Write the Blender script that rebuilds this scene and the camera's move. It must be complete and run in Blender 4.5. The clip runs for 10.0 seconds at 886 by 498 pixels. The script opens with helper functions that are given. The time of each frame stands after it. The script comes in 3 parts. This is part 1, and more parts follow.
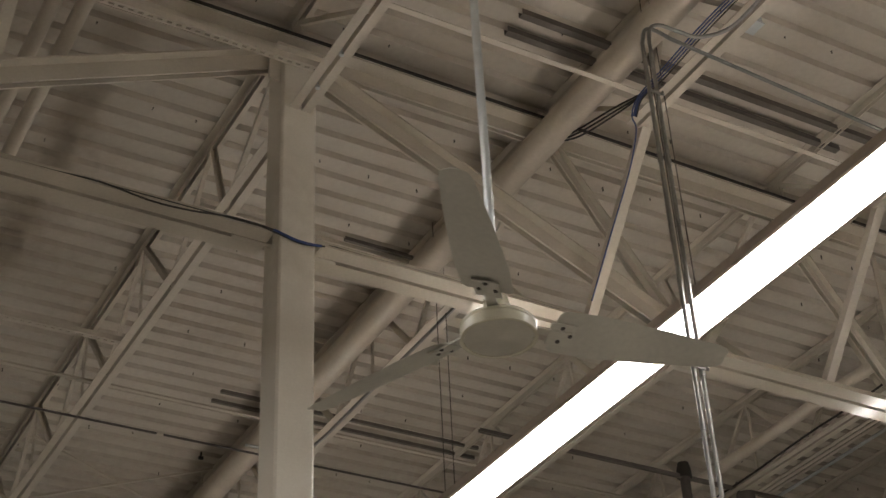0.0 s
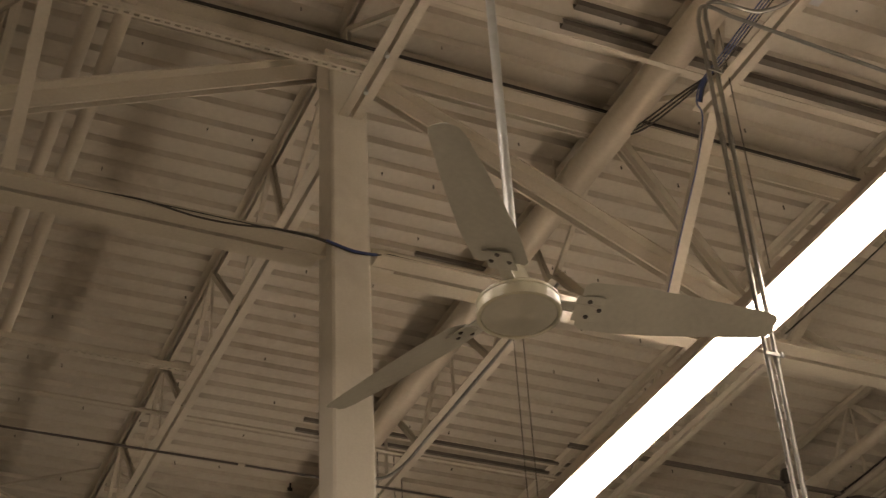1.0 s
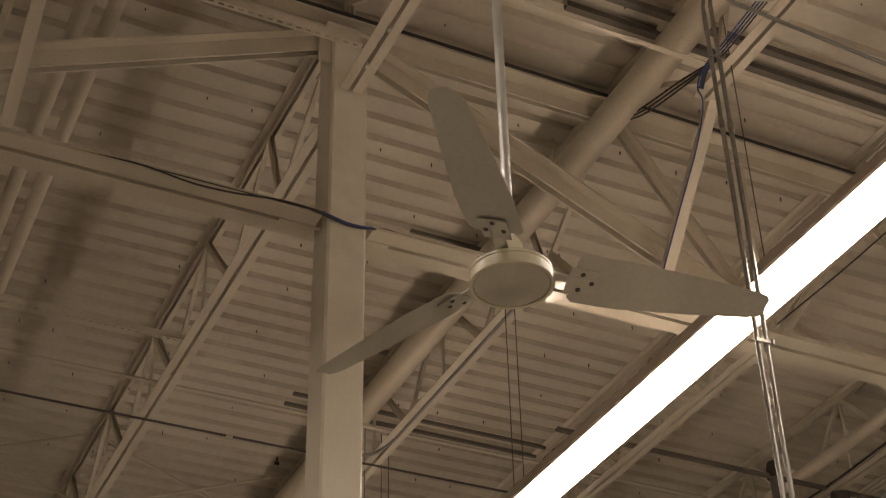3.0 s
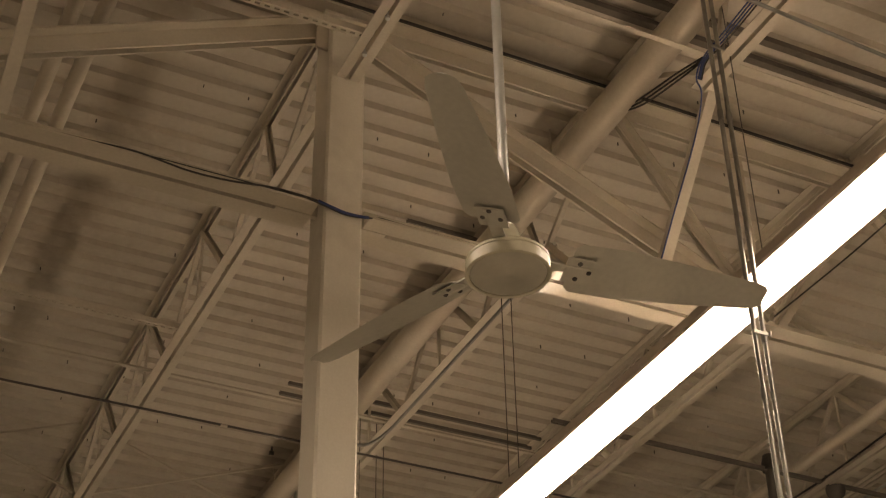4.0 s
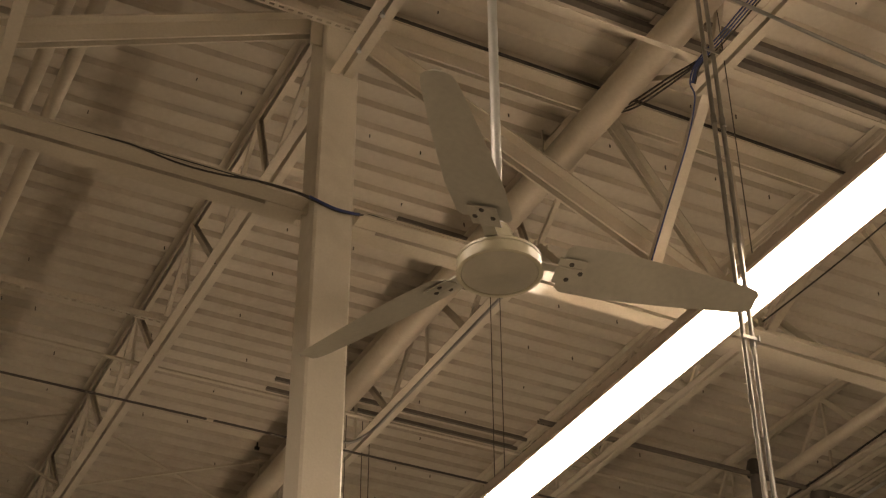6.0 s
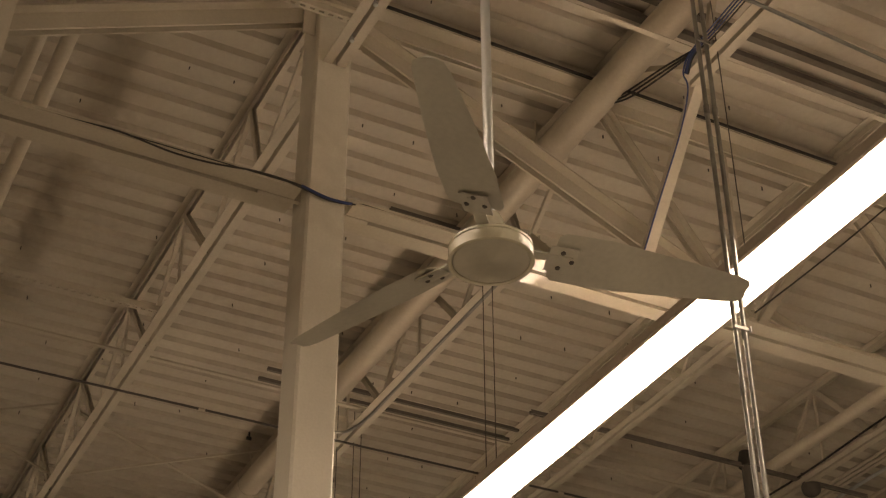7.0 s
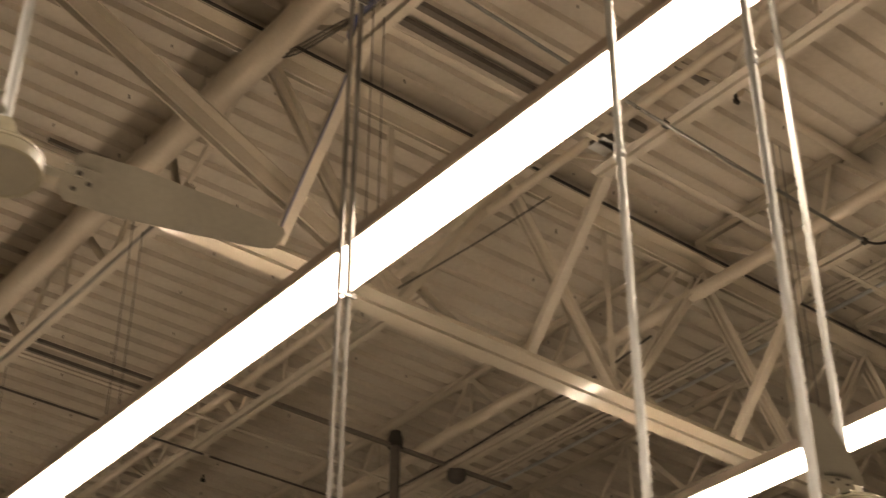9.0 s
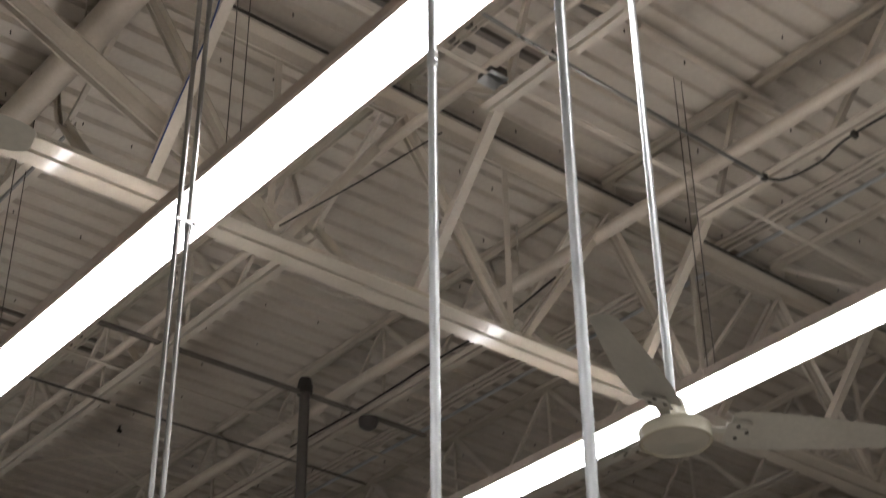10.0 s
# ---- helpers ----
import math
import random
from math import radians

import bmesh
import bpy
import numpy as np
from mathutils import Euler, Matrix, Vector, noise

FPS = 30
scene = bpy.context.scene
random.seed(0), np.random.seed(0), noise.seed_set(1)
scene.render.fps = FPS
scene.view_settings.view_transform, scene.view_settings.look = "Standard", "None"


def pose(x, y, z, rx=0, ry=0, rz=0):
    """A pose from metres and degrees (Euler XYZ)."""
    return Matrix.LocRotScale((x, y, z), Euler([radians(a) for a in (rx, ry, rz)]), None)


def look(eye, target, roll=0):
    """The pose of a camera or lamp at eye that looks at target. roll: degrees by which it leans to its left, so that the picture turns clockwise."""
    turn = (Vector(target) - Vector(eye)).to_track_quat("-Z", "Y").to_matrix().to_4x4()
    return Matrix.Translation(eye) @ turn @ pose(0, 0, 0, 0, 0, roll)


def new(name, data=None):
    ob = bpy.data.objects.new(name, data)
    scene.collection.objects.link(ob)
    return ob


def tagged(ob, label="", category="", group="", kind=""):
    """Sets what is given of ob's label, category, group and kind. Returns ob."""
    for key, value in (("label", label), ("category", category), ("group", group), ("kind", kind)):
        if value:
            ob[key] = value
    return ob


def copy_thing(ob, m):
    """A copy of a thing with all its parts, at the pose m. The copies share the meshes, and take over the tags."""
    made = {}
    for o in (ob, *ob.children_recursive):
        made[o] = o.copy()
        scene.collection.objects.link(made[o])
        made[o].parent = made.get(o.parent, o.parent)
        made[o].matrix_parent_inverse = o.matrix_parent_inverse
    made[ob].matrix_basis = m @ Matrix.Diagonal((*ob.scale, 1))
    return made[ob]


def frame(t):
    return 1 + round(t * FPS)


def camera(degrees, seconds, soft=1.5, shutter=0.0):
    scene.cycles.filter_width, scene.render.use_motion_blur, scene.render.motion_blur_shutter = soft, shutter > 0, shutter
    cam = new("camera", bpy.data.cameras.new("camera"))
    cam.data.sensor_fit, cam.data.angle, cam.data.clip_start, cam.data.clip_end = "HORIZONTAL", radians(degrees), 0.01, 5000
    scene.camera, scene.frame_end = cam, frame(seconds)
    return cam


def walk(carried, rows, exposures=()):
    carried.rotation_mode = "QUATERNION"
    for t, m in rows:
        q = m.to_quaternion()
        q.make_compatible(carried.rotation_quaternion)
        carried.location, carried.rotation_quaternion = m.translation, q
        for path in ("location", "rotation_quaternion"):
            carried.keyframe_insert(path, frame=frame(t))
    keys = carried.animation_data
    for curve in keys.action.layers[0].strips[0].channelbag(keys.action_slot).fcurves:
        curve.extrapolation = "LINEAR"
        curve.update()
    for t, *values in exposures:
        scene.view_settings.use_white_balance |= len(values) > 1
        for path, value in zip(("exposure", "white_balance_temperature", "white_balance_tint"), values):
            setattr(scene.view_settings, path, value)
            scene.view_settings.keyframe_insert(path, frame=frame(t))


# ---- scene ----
cam = camera(32.3, 10.0, soft=1.25, shutter=0.5)
EXPOSURES = [(0, 0.05, 6300, 10), (0.5, 0, 7300, 13), (1.0, 0, 7900, 15), (1.5, 0, 6800, 13), (2.0, 0, 6450, 12), (2.5, 0, 7000, 14), (3.2, 0, 8300, 17), (4.0, 0, 9200, 18), (8.0, 0, 9200, 18), (8.5, 0, 9000, 18), (9.0, 0.1, 8600, 17), (9.5, 0.14, 8100, 17), (10, 0.16, 5900, 12)]
PATH = [
    (0, (-2.637, -5.952, 1.777), (-1.794, -4.542, 2.917), -3.0),
    (0.5, (-2.397, -5.816, 1.791), (-1.566, -4.42, 2.956), -4.0),
    (1, (-2.24, -5.753, 1.827), (-1.537, -4.302, 3.01), -3.4),
    (1.5, (-2.236, -5.762, 1.805), (-1.549, -4.292, 2.975), -2.6),
    (2, (-2.264, -5.761, 1.8), (-1.557, -4.298, 2.965), -1.8),
    (2.5, (-2.246, -5.745, 1.79), (-1.534, -4.287, 2.959), -1.4),
    (4, (-2.212, -5.7, 1.802), (-1.493, -4.237, 2.961), -1.0),
    (4.5, (-2.219, -5.688, 1.814), (-1.492, -4.226, 2.969), -0.5),
    (5, (-2.217, -5.682, 1.805), (-1.489, -4.224, 2.965), -0.0),
    (6.5, (-2.211, -5.693, 1.803), (-1.475, -4.235, 2.957), -0.2),
    (7, (-2.206, -5.683, 1.8), (-1.463, -4.224, 2.949), -0.1),
    (7.5, (-2.211, -5.679, 1.808), (-1.462, -4.221, 2.955), -0.0),
    (8, (-2.198, -5.692, 1.796), (-1.443, -4.236, 2.941), 0.2),
    (8.2, (-2.124, -5.688, 1.813), (-1.294, -4.269, 2.951), -1.3),
    (8.5, (-1.953, -5.76, 1.797), (-1.033, -4.392, 2.93), 1.0),
    (8.7, (-1.808, -5.747, 1.813), (-0.828, -4.426, 2.95), 0.0),
    (9, (-1.62, -5.749, 1.864), (-0.586, -4.457, 2.988), 0.2),
    (9.5, (-1.36, -5.756, 1.87), (-0.271, -4.51, 2.993), 0.2),
    (9.6, (-1.296, -5.766, 1.872), (-0.199, -4.526, 2.994), 0.0),
    (10, (-1.084, -5.869, 1.857), (-0.008, -4.577, 2.939), -0.7),
]
walk(cam, [(t, look(eye, target, roll)) for t, eye, target, roll in PATH], EXPOSURES)

# ---- world and light ----
world = bpy.data.worlds.new("world")
scene.world = world
world.use_nodes = True
world.node_tree.nodes["Background"].inputs[0].default_value = (0.02, 0.02, 0.02, 1)
world.node_tree.nodes["Background"].inputs[1].default_value = 0.2


# ---- materials ----
def ramp(nt, fac, stops):
    r = nt.nodes.new("ShaderNodeValToRGB")
    while len(r.color_ramp.elements) < len(stops):
        r.color_ramp.elements.new(0.5)
    for e, (p, c) in zip(r.color_ramp.elements, stops):
        e.position, e.color = p, (*c, 1)
    nt.links.new(fac, r.inputs[0])
    return r.outputs[0]


def surface(name, dark, light, rough=0.5, metal=0.0, grain=40.0, blotch=1.3, bump=0.15, rough_var=0.12, vary=0.06, stretch=(1, 1, 1), stain=0.0):
    """A worn surface: two scales of noise in colour, roughness and relief."""
    m = bpy.data.materials.new(name)
    m.use_nodes = True
    nt = m.node_tree
    b = nt.nodes["Principled BSDF"]
    co = nt.nodes.new("ShaderNodeTexCoord")
    mp = nt.nodes.new("ShaderNodeMapping")
    mp.inputs["Scale"].default_value = stretch
    nt.links.new(co.outputs["Object"], mp.inputs[0])

    def nz(scale, detail):
        n = nt.nodes.new("ShaderNodeTexNoise")
        n.inputs["Scale"].default_value = scale
        n.inputs["Detail"].default_value = detail
        nt.links.new(mp.outputs[0], n.inputs["Vector"])
        return n.outputs["Fac"]

    big, fine = nz(blotch, 5), nz(grain, 3)
    mix = nt.nodes.new("ShaderNodeMath")
    mix.operation = "MULTIPLY_ADD"
    nt.links.new(fine, mix.inputs[0])
    mix.inputs[1].default_value = 0.35
    add = nt.nodes.new("ShaderNodeMath")
    add.operation = "MULTIPLY"
    nt.links.new(big, add.inputs[0])
    add.inputs[1].default_value = 0.65
    nt.links.new(add.outputs[0], mix.inputs[2])
    col = ramp(nt, mix.outputs[0], [(0.32, dark), (0.68, light)])
    info = nt.nodes.new("ShaderNodeObjectInfo")
    mr = nt.nodes.new("ShaderNodeMapRange")
    mr.inputs["To Min"].default_value, mr.inputs["To Max"].default_value = 1 - vary, 1 + vary
    nt.links.new(info.outputs["Random"], mr.inputs["Value"])
    hs = nt.nodes.new("ShaderNodeHueSaturation")
    nt.links.new(mr.outputs[0], hs.inputs["Value"])
    nt.links.new(col, hs.inputs["Color"])
    out = hs.outputs[0]
    if stain:
        s1, s2 = nz(0.55, 6), nz(9.0, 4)
        mul = nt.nodes.new("ShaderNodeMath")
        mul.operation = "MULTIPLY"
        nt.links.new(ramp(nt, s1, [(0.48, (0, 0, 0)), (0.66, (1, 1, 1))]), mul.inputs[0])
        nt.links.new(ramp(nt, s2, [(0.35, (0.2, 0.2, 0.2)), (0.7, (1, 1, 1))]), mul.inputs[1])
        amt = nt.nodes.new("ShaderNodeMath")
        amt.operation = "MULTIPLY"
        nt.links.new(mul.outputs[0], amt.inputs[0])
        amt.inputs[1].default_value = stain
        mx = nt.nodes.new("ShaderNodeMixRGB")
        mx.inputs[2].default_value = (dark[0] * 0.62, dark[1] * 0.55, dark[2] * 0.46, 1)
        nt.links.new(amt.outputs[0], mx.inputs[0])
        nt.links.new(out, mx.inputs[1])
        out = mx.outputs[0]
    nt.links.new(out, b.inputs["Base Color"])
    rr = nt.nodes.new("ShaderNodeMapRange")
    rr.inputs["To Min"].default_value, rr.inputs["To Max"].default_value = rough - rough_var, rough + rough_var
    nt.links.new(mix.outputs[0], rr.inputs["Value"])
    nt.links.new(rr.outputs[0], b.inputs["Roughness"])
    b.inputs["Metallic"].default_value = metal
    bp = nt.nodes.new("ShaderNodeBump")
    bp.inputs["Strength"].default_value = bump
    bp.inputs["Distance"].default_value = 0.002
    nt.links.new(fine, bp.inputs["Height"])
    nt.links.new(bp.outputs[0], b.inputs["Normal"])
    return m


def glow(name, colour, strength):
    m = bpy.data.materials.new(name)
    m.use_nodes = True
    b = m.node_tree.nodes["Principled BSDF"]
    b.inputs["Base Color"].default_value = (0.9, 0.9, 0.9, 1)
    b.inputs["Emission Color"].default_value = (*colour, 1)
    b.inputs["Emission Strength"].default_value = strength
    return m


M_DECK = surface("deck_paint", (0.50, 0.44, 0.36), (0.62, 0.56, 0.47), 0.5, grain=25, blotch=0.7, stain=0.5)
M_STEEL = surface("painted_steel", (0.52, 0.46, 0.37), (0.64, 0.575, 0.475), 0.42, grain=60, blotch=2.0, stain=0.3)
M_COLUMN = surface("column_paint", (0.68, 0.62, 0.52), (0.80, 0.74, 0.64), 0.4, grain=80, blotch=1.5, stain=0.45)
M_PIPE = surface("pipe_paint", (0.50, 0.43, 0.34), (0.61, 0.54, 0.44), 0.38, grain=50, blotch=2.5)
M_CHORD = surface("girder_paint", (0.54, 0.48, 0.38), (0.66, 0.59, 0.48), 0.13, grain=60, blotch=2.0, rough_var=0.03)
M_GALV = surface("galvanised_steel", (0.55, 0.56, 0.55), (0.72, 0.735, 0.725), 0.36, 0.75, grain=30, blotch=3, bump=0.04, rough_var=0.06)
# conduit metal with a darker base colour than M_GALV
M_CONDUIT = surface("dark_conduit", (0.26, 0.25, 0.23), (0.38, 0.37, 0.345), 0.29, 0.9, grain=30, blotch=3, bump=0.04, rough_var=0.06)
M_DARK = surface("dark_steel", (0.075, 0.066, 0.057), (0.125, 0.11, 0.095), 0.55, 0.3, grain=40)
M_BLACK = surface("black_rubber", (0.022, 0.018, 0.014), (0.042, 0.035, 0.028), 0.5)
M_BLUE = surface("blue_cable", (0.015, 0.03, 0.11), (0.03, 0.06, 0.19), 0.42)
M_FAN = surface("fan_enamel", (0.53, 0.49, 0.37), (0.63, 0.59, 0.45), 0.2, grain=60, blotch=3, rough_var=0.06)
M_COVER = surface("fan_cover", (0.46, 0.43, 0.35), (0.56, 0.52, 0.42), 0.32, grain=50, blotch=9, rough_var=0.06)
M_CHANNEL = surface("brown_channel", (0.14, 0.12, 0.10), (0.22, 0.19, 0.16), 0.55, 0.2, grain=40, blotch=3)
M_BLADE = surface("fan_blade_enamel", (0.45, 0.425, 0.36), (0.58, 0.55, 0.465), 0.35, grain=60, blotch=4)
M_FLOOR = surface("floor_tile", (0.36, 0.335, 0.30), (0.46, 0.43, 0.39), 0.35, grain=12, blotch=0.4)
M_WALL = surface("wall_paint", (0.55, 0.52, 0.46), (0.64, 0.61, 0.54), 0.6, grain=10, blotch=0.3)
M_TUBE = glow("lit_diffuser", (1.0, 0.95, 0.89), 13.5)
M_SLOT = glow("uplight_slot", (1.0, 0.95, 0.89), 20.5)
M_HOUSING = surface("lamp_housing", (0.50, 0.42, 0.35), (0.6, 0.52, 0.44), 0.4)


# ---- mesh helpers ----
def finish(name, bm, mat, parent=None, label="", smooth=False):
    bmesh.ops.recalc_face_normals(bm, faces=bm.faces)
    me = bpy.data.meshes.new(name)
    bm.to_mesh(me)
    bm.free()
    if smooth:
        for p in me.polygons:
            p.use_smooth = True
        me.set_sharp_from_angle(angle=radians(40))
    me.materials.append(mat)
    ob = new(name, me)
    if parent:
        ob.parent = parent
    if label:
        ob["label"] = label
    return ob


def part(name, bm, mat, parent, label="", smooth=False):
    return finish(name, bm, mat, parent, label, smooth)


def thing(name, x, y, z, label, category, group="", kind=""):
    e = new(name)
    e.empty_display_size = 0.1
    e.matrix_basis = pose(x, y, z)
    return tagged(e, label, category, group, kind)


def bar(bm, p0, p1, prof, up=(0, 0, 1)):
    """Extrudes a flat outline (side, up) along p0-p1."""
    p0, p1 = Vector(p0), Vector(p1)
    d = (p1 - p0).normalized()
    u = Vector(up)
    s = d.cross(u)
    if s.length < 1e-4:
        s = d.cross(Vector((0, 1, 0)))
    s.normalize()
    v = s.cross(d).normalized()
    rings = [[bm.verts.new(p + s * a + v * b) for a, b in prof] for p in (p0, p1)]
    n = len(prof)
    for i in range(n):
        bm.faces.new((rings[0][i], rings[0][(i + 1) % n], rings[1][(i + 1) % n], rings[1][i]))
    bm.faces.new(rings[0])
    bm.faces.new(rings[1][::-1])


def rect(w, h, a=0.0, b=0.0):
    return [(a - w / 2, b - h / 2), (a + w / 2, b - h / 2), (a + w / 2, b + h / 2), (a - w / 2, b + h / 2)]


def angle(w, h, t, sx=1, sy=1, a=0.0, b=0.0):
    """An L with its heel at (a, b), legs running sx sideways and sy upwards."""
    return [(a + sx * x, b + sy * y) for x, y in ((0, 0), (w, 0), (w, t), (t, t), (t, h), (0, h))]


def channel(w, h, t):
    """A U that opens upwards."""
    return [(-w / 2, 0), (w / 2, 0), (w / 2, h), (w / 2 - t, h), (w / 2 - t, t), (-w / 2 + t, t), (-w / 2 + t, h), (-w / 2, h)]


def ring(r, n=12):
    return [(r * math.cos(2 * math.pi * i / n), r * math.sin(2 * math.pi * i / n)) for i in range(n)]


def sweep(bm, pts, r, n=8):
    """A tube along a bent line."""
    pts = [Vector(p) for p in pts]
    prev = None
    side = None
    for i, p in enumerate(pts):
        d = (pts[min(i + 1, len(pts) - 1)] - pts[max(i - 1, 0)]).normalized()
        if side is None:
            side = d.orthogonal().normalized()
        side = (side - d * side.dot(d)).normalized()
        up = d.cross(side)
        cur = [bm.verts.new(p + r * (side * math.cos(2 * math.pi * k / n) + up * math.sin(2 * math.pi * k / n))) for k in range(n)]
        if prev:
            for k in range(n):
                bm.faces.new((prev[k], prev[(k + 1) % n], cur[(k + 1) % n], cur[k]))
        else:
            bm.faces.new(cur[::-1])
        prev = cur
    bm.faces.new(prev)


def spline(pts, steps=8):
    """A smooth line through the points (Catmull-Rom)."""
    p = [Vector(q) for q in pts]
    p = [2 * p[0] - p[1], *p, 2 * p[-1] - p[-2]]
    out = []
    for i in range(1, len(p) - 2):
        for k in range(steps):
            t = k / steps
            out.append(0.5 * (2 * p[i] + (p[i + 1] - p[i - 1]) * t + (2 * p[i - 1] - 5 * p[i] + 4 * p[i + 1] - p[i + 2]) * t * t + (3 * p[i] - p[i - 1] - 3 * p[i + 1] + p[i + 2]) * t ** 3))
    out.append(p[-2])
    return out


def lathe(bm, prof, n=40, cz=0.0):
    """Turns (radius, height) pairs round the z axis."""
    prev = None
    for r, z in prof:
        cur = [bm.verts.new((r * math.cos(2 * math.pi * k / n), r * math.sin(2 * math.pi * k / n), z + cz)) for k in range(n)] if r > 1e-5 else [bm.verts.new((0, 0, z + cz))]
        if prev:
            for k in range(n):
                a, b = prev[k % len(prev)], prev[(k + 1) % len(prev)]
                c, d = cur[(k + 1) % len(cur)], cur[k % len(cur)]
                f = [a, b, c, d]
                f = [q for i, q in enumerate(f) if q not in f[:i]]
                if len(f) > 2:
                    bm.faces.new(f)
        prev = cur


def box(bm, x0, y0, z0, x1, y1, z1):
    v = [bm.verts.new((x, y, z)) for x in (x0, x1) for y in (y0, y1) for z in (z0, z1)]
    for f in ((0, 1, 3, 2), (4, 6, 7, 5), (0, 4, 5, 1), (2, 3, 7, 6), (0, 2, 6, 4), (1, 5, 7, 3)):
        bm.faces.new([v[i] for i in f])


# ---- setting ----
X0, X1, Y0, Y1 = -14.0, 22.0, -14.0, 16.0
DECK = 7.88
PITCH = 0.19
SPACE = 1.74          # joist spacing
GB = 6.30             # underside of the girder's bottom chord
JB = 7.165            # underside of the joists' bottom chords


def roof_deck():
    bm = bmesh.new()
    prev = None
    y = Y0
    pts = []
    while y < Y1:
        pts += [(y, DECK), (y + PITCH * 0.60, DECK), (y + PITCH * 0.68, DECK + 0.038), (y + PITCH * 0.92, DECK + 0.038)]
        y += PITCH
    for yy, zz in pts:
        cur = [bm.verts.new((X0, yy, zz)), bm.verts.new((X1, yy, zz))]
        if prev:
            bm.faces.new((prev[0], prev[1], cur[1], cur[0]))
        prev = cur
    box(bm, X0, Y0, DECK + 0.05, X1, Y1, DECK + 0.15)
    return tagged(finish("ceiling", bm, M_DECK), "cream-painted corrugated steel roof deck", "ceiling", kind="structure")


roof_deck()
bm = bmesh.new()
box(bm, X0, Y0, -0.2, X1, Y1, 0)
tagged(finish("floor", bm, M_FLOOR), "pale vinyl tile shop floor", "floor", kind="structure")
for nm, b in (("wall_west", (X0 - 0.2, Y0, 0, X0, Y1, 8)), ("wall_east", (X1, Y0, 0, X1 + 0.2, Y1, 8)), ("wall_south", (X0, Y0 - 0.2, 0, X1, Y0, 8)), ("wall_north", (X0, Y1, 0, X1, Y1 + 0.2, 8))):
    bm = bmesh.new()
    box(bm, *b)
    tagged(finish(nm, bm, M_WALL), "plain cream-painted shop wall", "wall", kind="structure")


# ---- column ----
def column():
    e = thing("steel_column", 0, 0, 0, "cream-painted square steel column carrying the girder", "column")
    bm = bmesh.new()
    h, c = 0.1015, 0.012
    prof = [(-h + c, -h), (h - c, -h), (h, -h + c), (h, h - c), (h - c, h), (-h + c, h), (-h, h - c), (-h, -h + c)]
    bar(bm, (0, 0, 0), (0, 0, 7.56), prof, up=(0, 1, 0))
    part("shaft", bm, M_COLUMN, e)
    bm = bmesh.new()
    box(bm, -0.15, -0.14, 7.56, 0.15, 0.14, 7.58)
    part("cap_plate", bm, M_STEEL, e)
    bm = bmesh.new()
    box(bm, -0.2, -0.2, 0, 0.2, 0.2, 0.02)
    part("base_plate", bm, M_STEEL, e)
    for s in (-1, 1):
        bm = bmesh.new()
        box(bm, min(s * 0.1025, s * 0.17), -0.07, 7.36, max(s * 0.1025, s * 0.17), -0.058, 7.555)
        part("seat_plate", bm, M_STEEL, e)
        bm = bmesh.new()
        box(bm, min(s * 0.1025, s * 0.32), -0.0125, GB - 0.003, max(s * 0.1025, s * 0.265), 0.0125, GB + 0.092)
        part("stabiliser_plate", bm, M_STEEL, e)
    return e


column()


# ---- girder ----
GT = 7.68             # top of the girder
A = 0.10


def double_angle(bm, p0, p1, w, h, t, gap, flip=1, up=(0, 0, 1)):
    """Two angles back to back; flip 1: flat legs below, -1: above."""
    for s in (-1, 1):
        bar(bm, p0, p1, angle(w, h, t, s, flip, s * gap / 2, 0), up)


def girder():
    e = thing("roof_girder", 0, 0, GB, "cream-painted open-web steel girder of double angles", "girder")
    def web(nm, p0, p1, kind):
        b = bmesh.new()
        q0, q1 = (p0[0], 0, p0[1] - GB), (p1[0], 0, p1[1] - GB)
        if kind == "end":
            double_angle(b, q0, q1, 0.07, 0.105, 0.012, 0.04, -1, up=(0, 0, 1))
        elif kind == "mid":
            double_angle(b, q0, q1, 0.045, 0.058, 0.008, 0.028, -1)
        elif kind == "post":
            bar(b, q0, q1, angle(0.045, 0.045, 0.006, 1, 1), up=(0, 1, 0))
        part(nm, b, M_STEEL, e)
    for x0, x1 in ((-10.4, -0.135), (0.14, 18.0)):
        for s in (-1, 1):
            b = bmesh.new()
            bar(b, (x0, 0, 0), (x1, 0, 0), angle(A, A, 0.012, s, 1, s * 0.014, 0))
            part("bottom_chord_angle", b, M_CHORD, e)
    for s in (-1, 1):
        b = bmesh.new()
        bar(b, (-10.4, 0, GT - GB), (18.0, 0, GT - GB), angle(A, A, 0.012, s, -1, s * 0.014, 0))
        part("top_chord_angle", b, M_STEEL, e)
    for d in (-1, 1):
        web("end_diagonal", (d * 0.06, 7.625), (d * 1.5 * SPACE, GB + 0.15), "end")
        for k in range(1, 10 if d > 0 else 5):
            bx, tx = d * (k + 0.5) * SPACE, d * k * SPACE
            web("web_diagonal", (tx, 7.60), (bx - d * 0.03, GB + 0.08), "mid")
            web("web_diagonal", (bx + d * 0.03, GB + 0.08), (tx + d * SPACE, 7.60), "mid")
            web("web_vertical", (bx, GB + 0.05), (bx, GT - 0.03), "post")
    return e


girder()
# thin black strips drawn for the shade in the gap between top chord and deck
for s in (-1, 1):
    bm = bmesh.new()
    box(bm, -10.4, s * 0.121 - 0.005, GT + 0.002, 18.0, s * 0.121 + 0.005, GT + 0.02)
    tagged(finish("closure_strip", bm, M_BLACK), "black strip standing for the shade above the girder's top chord", "strip", "closure strips")


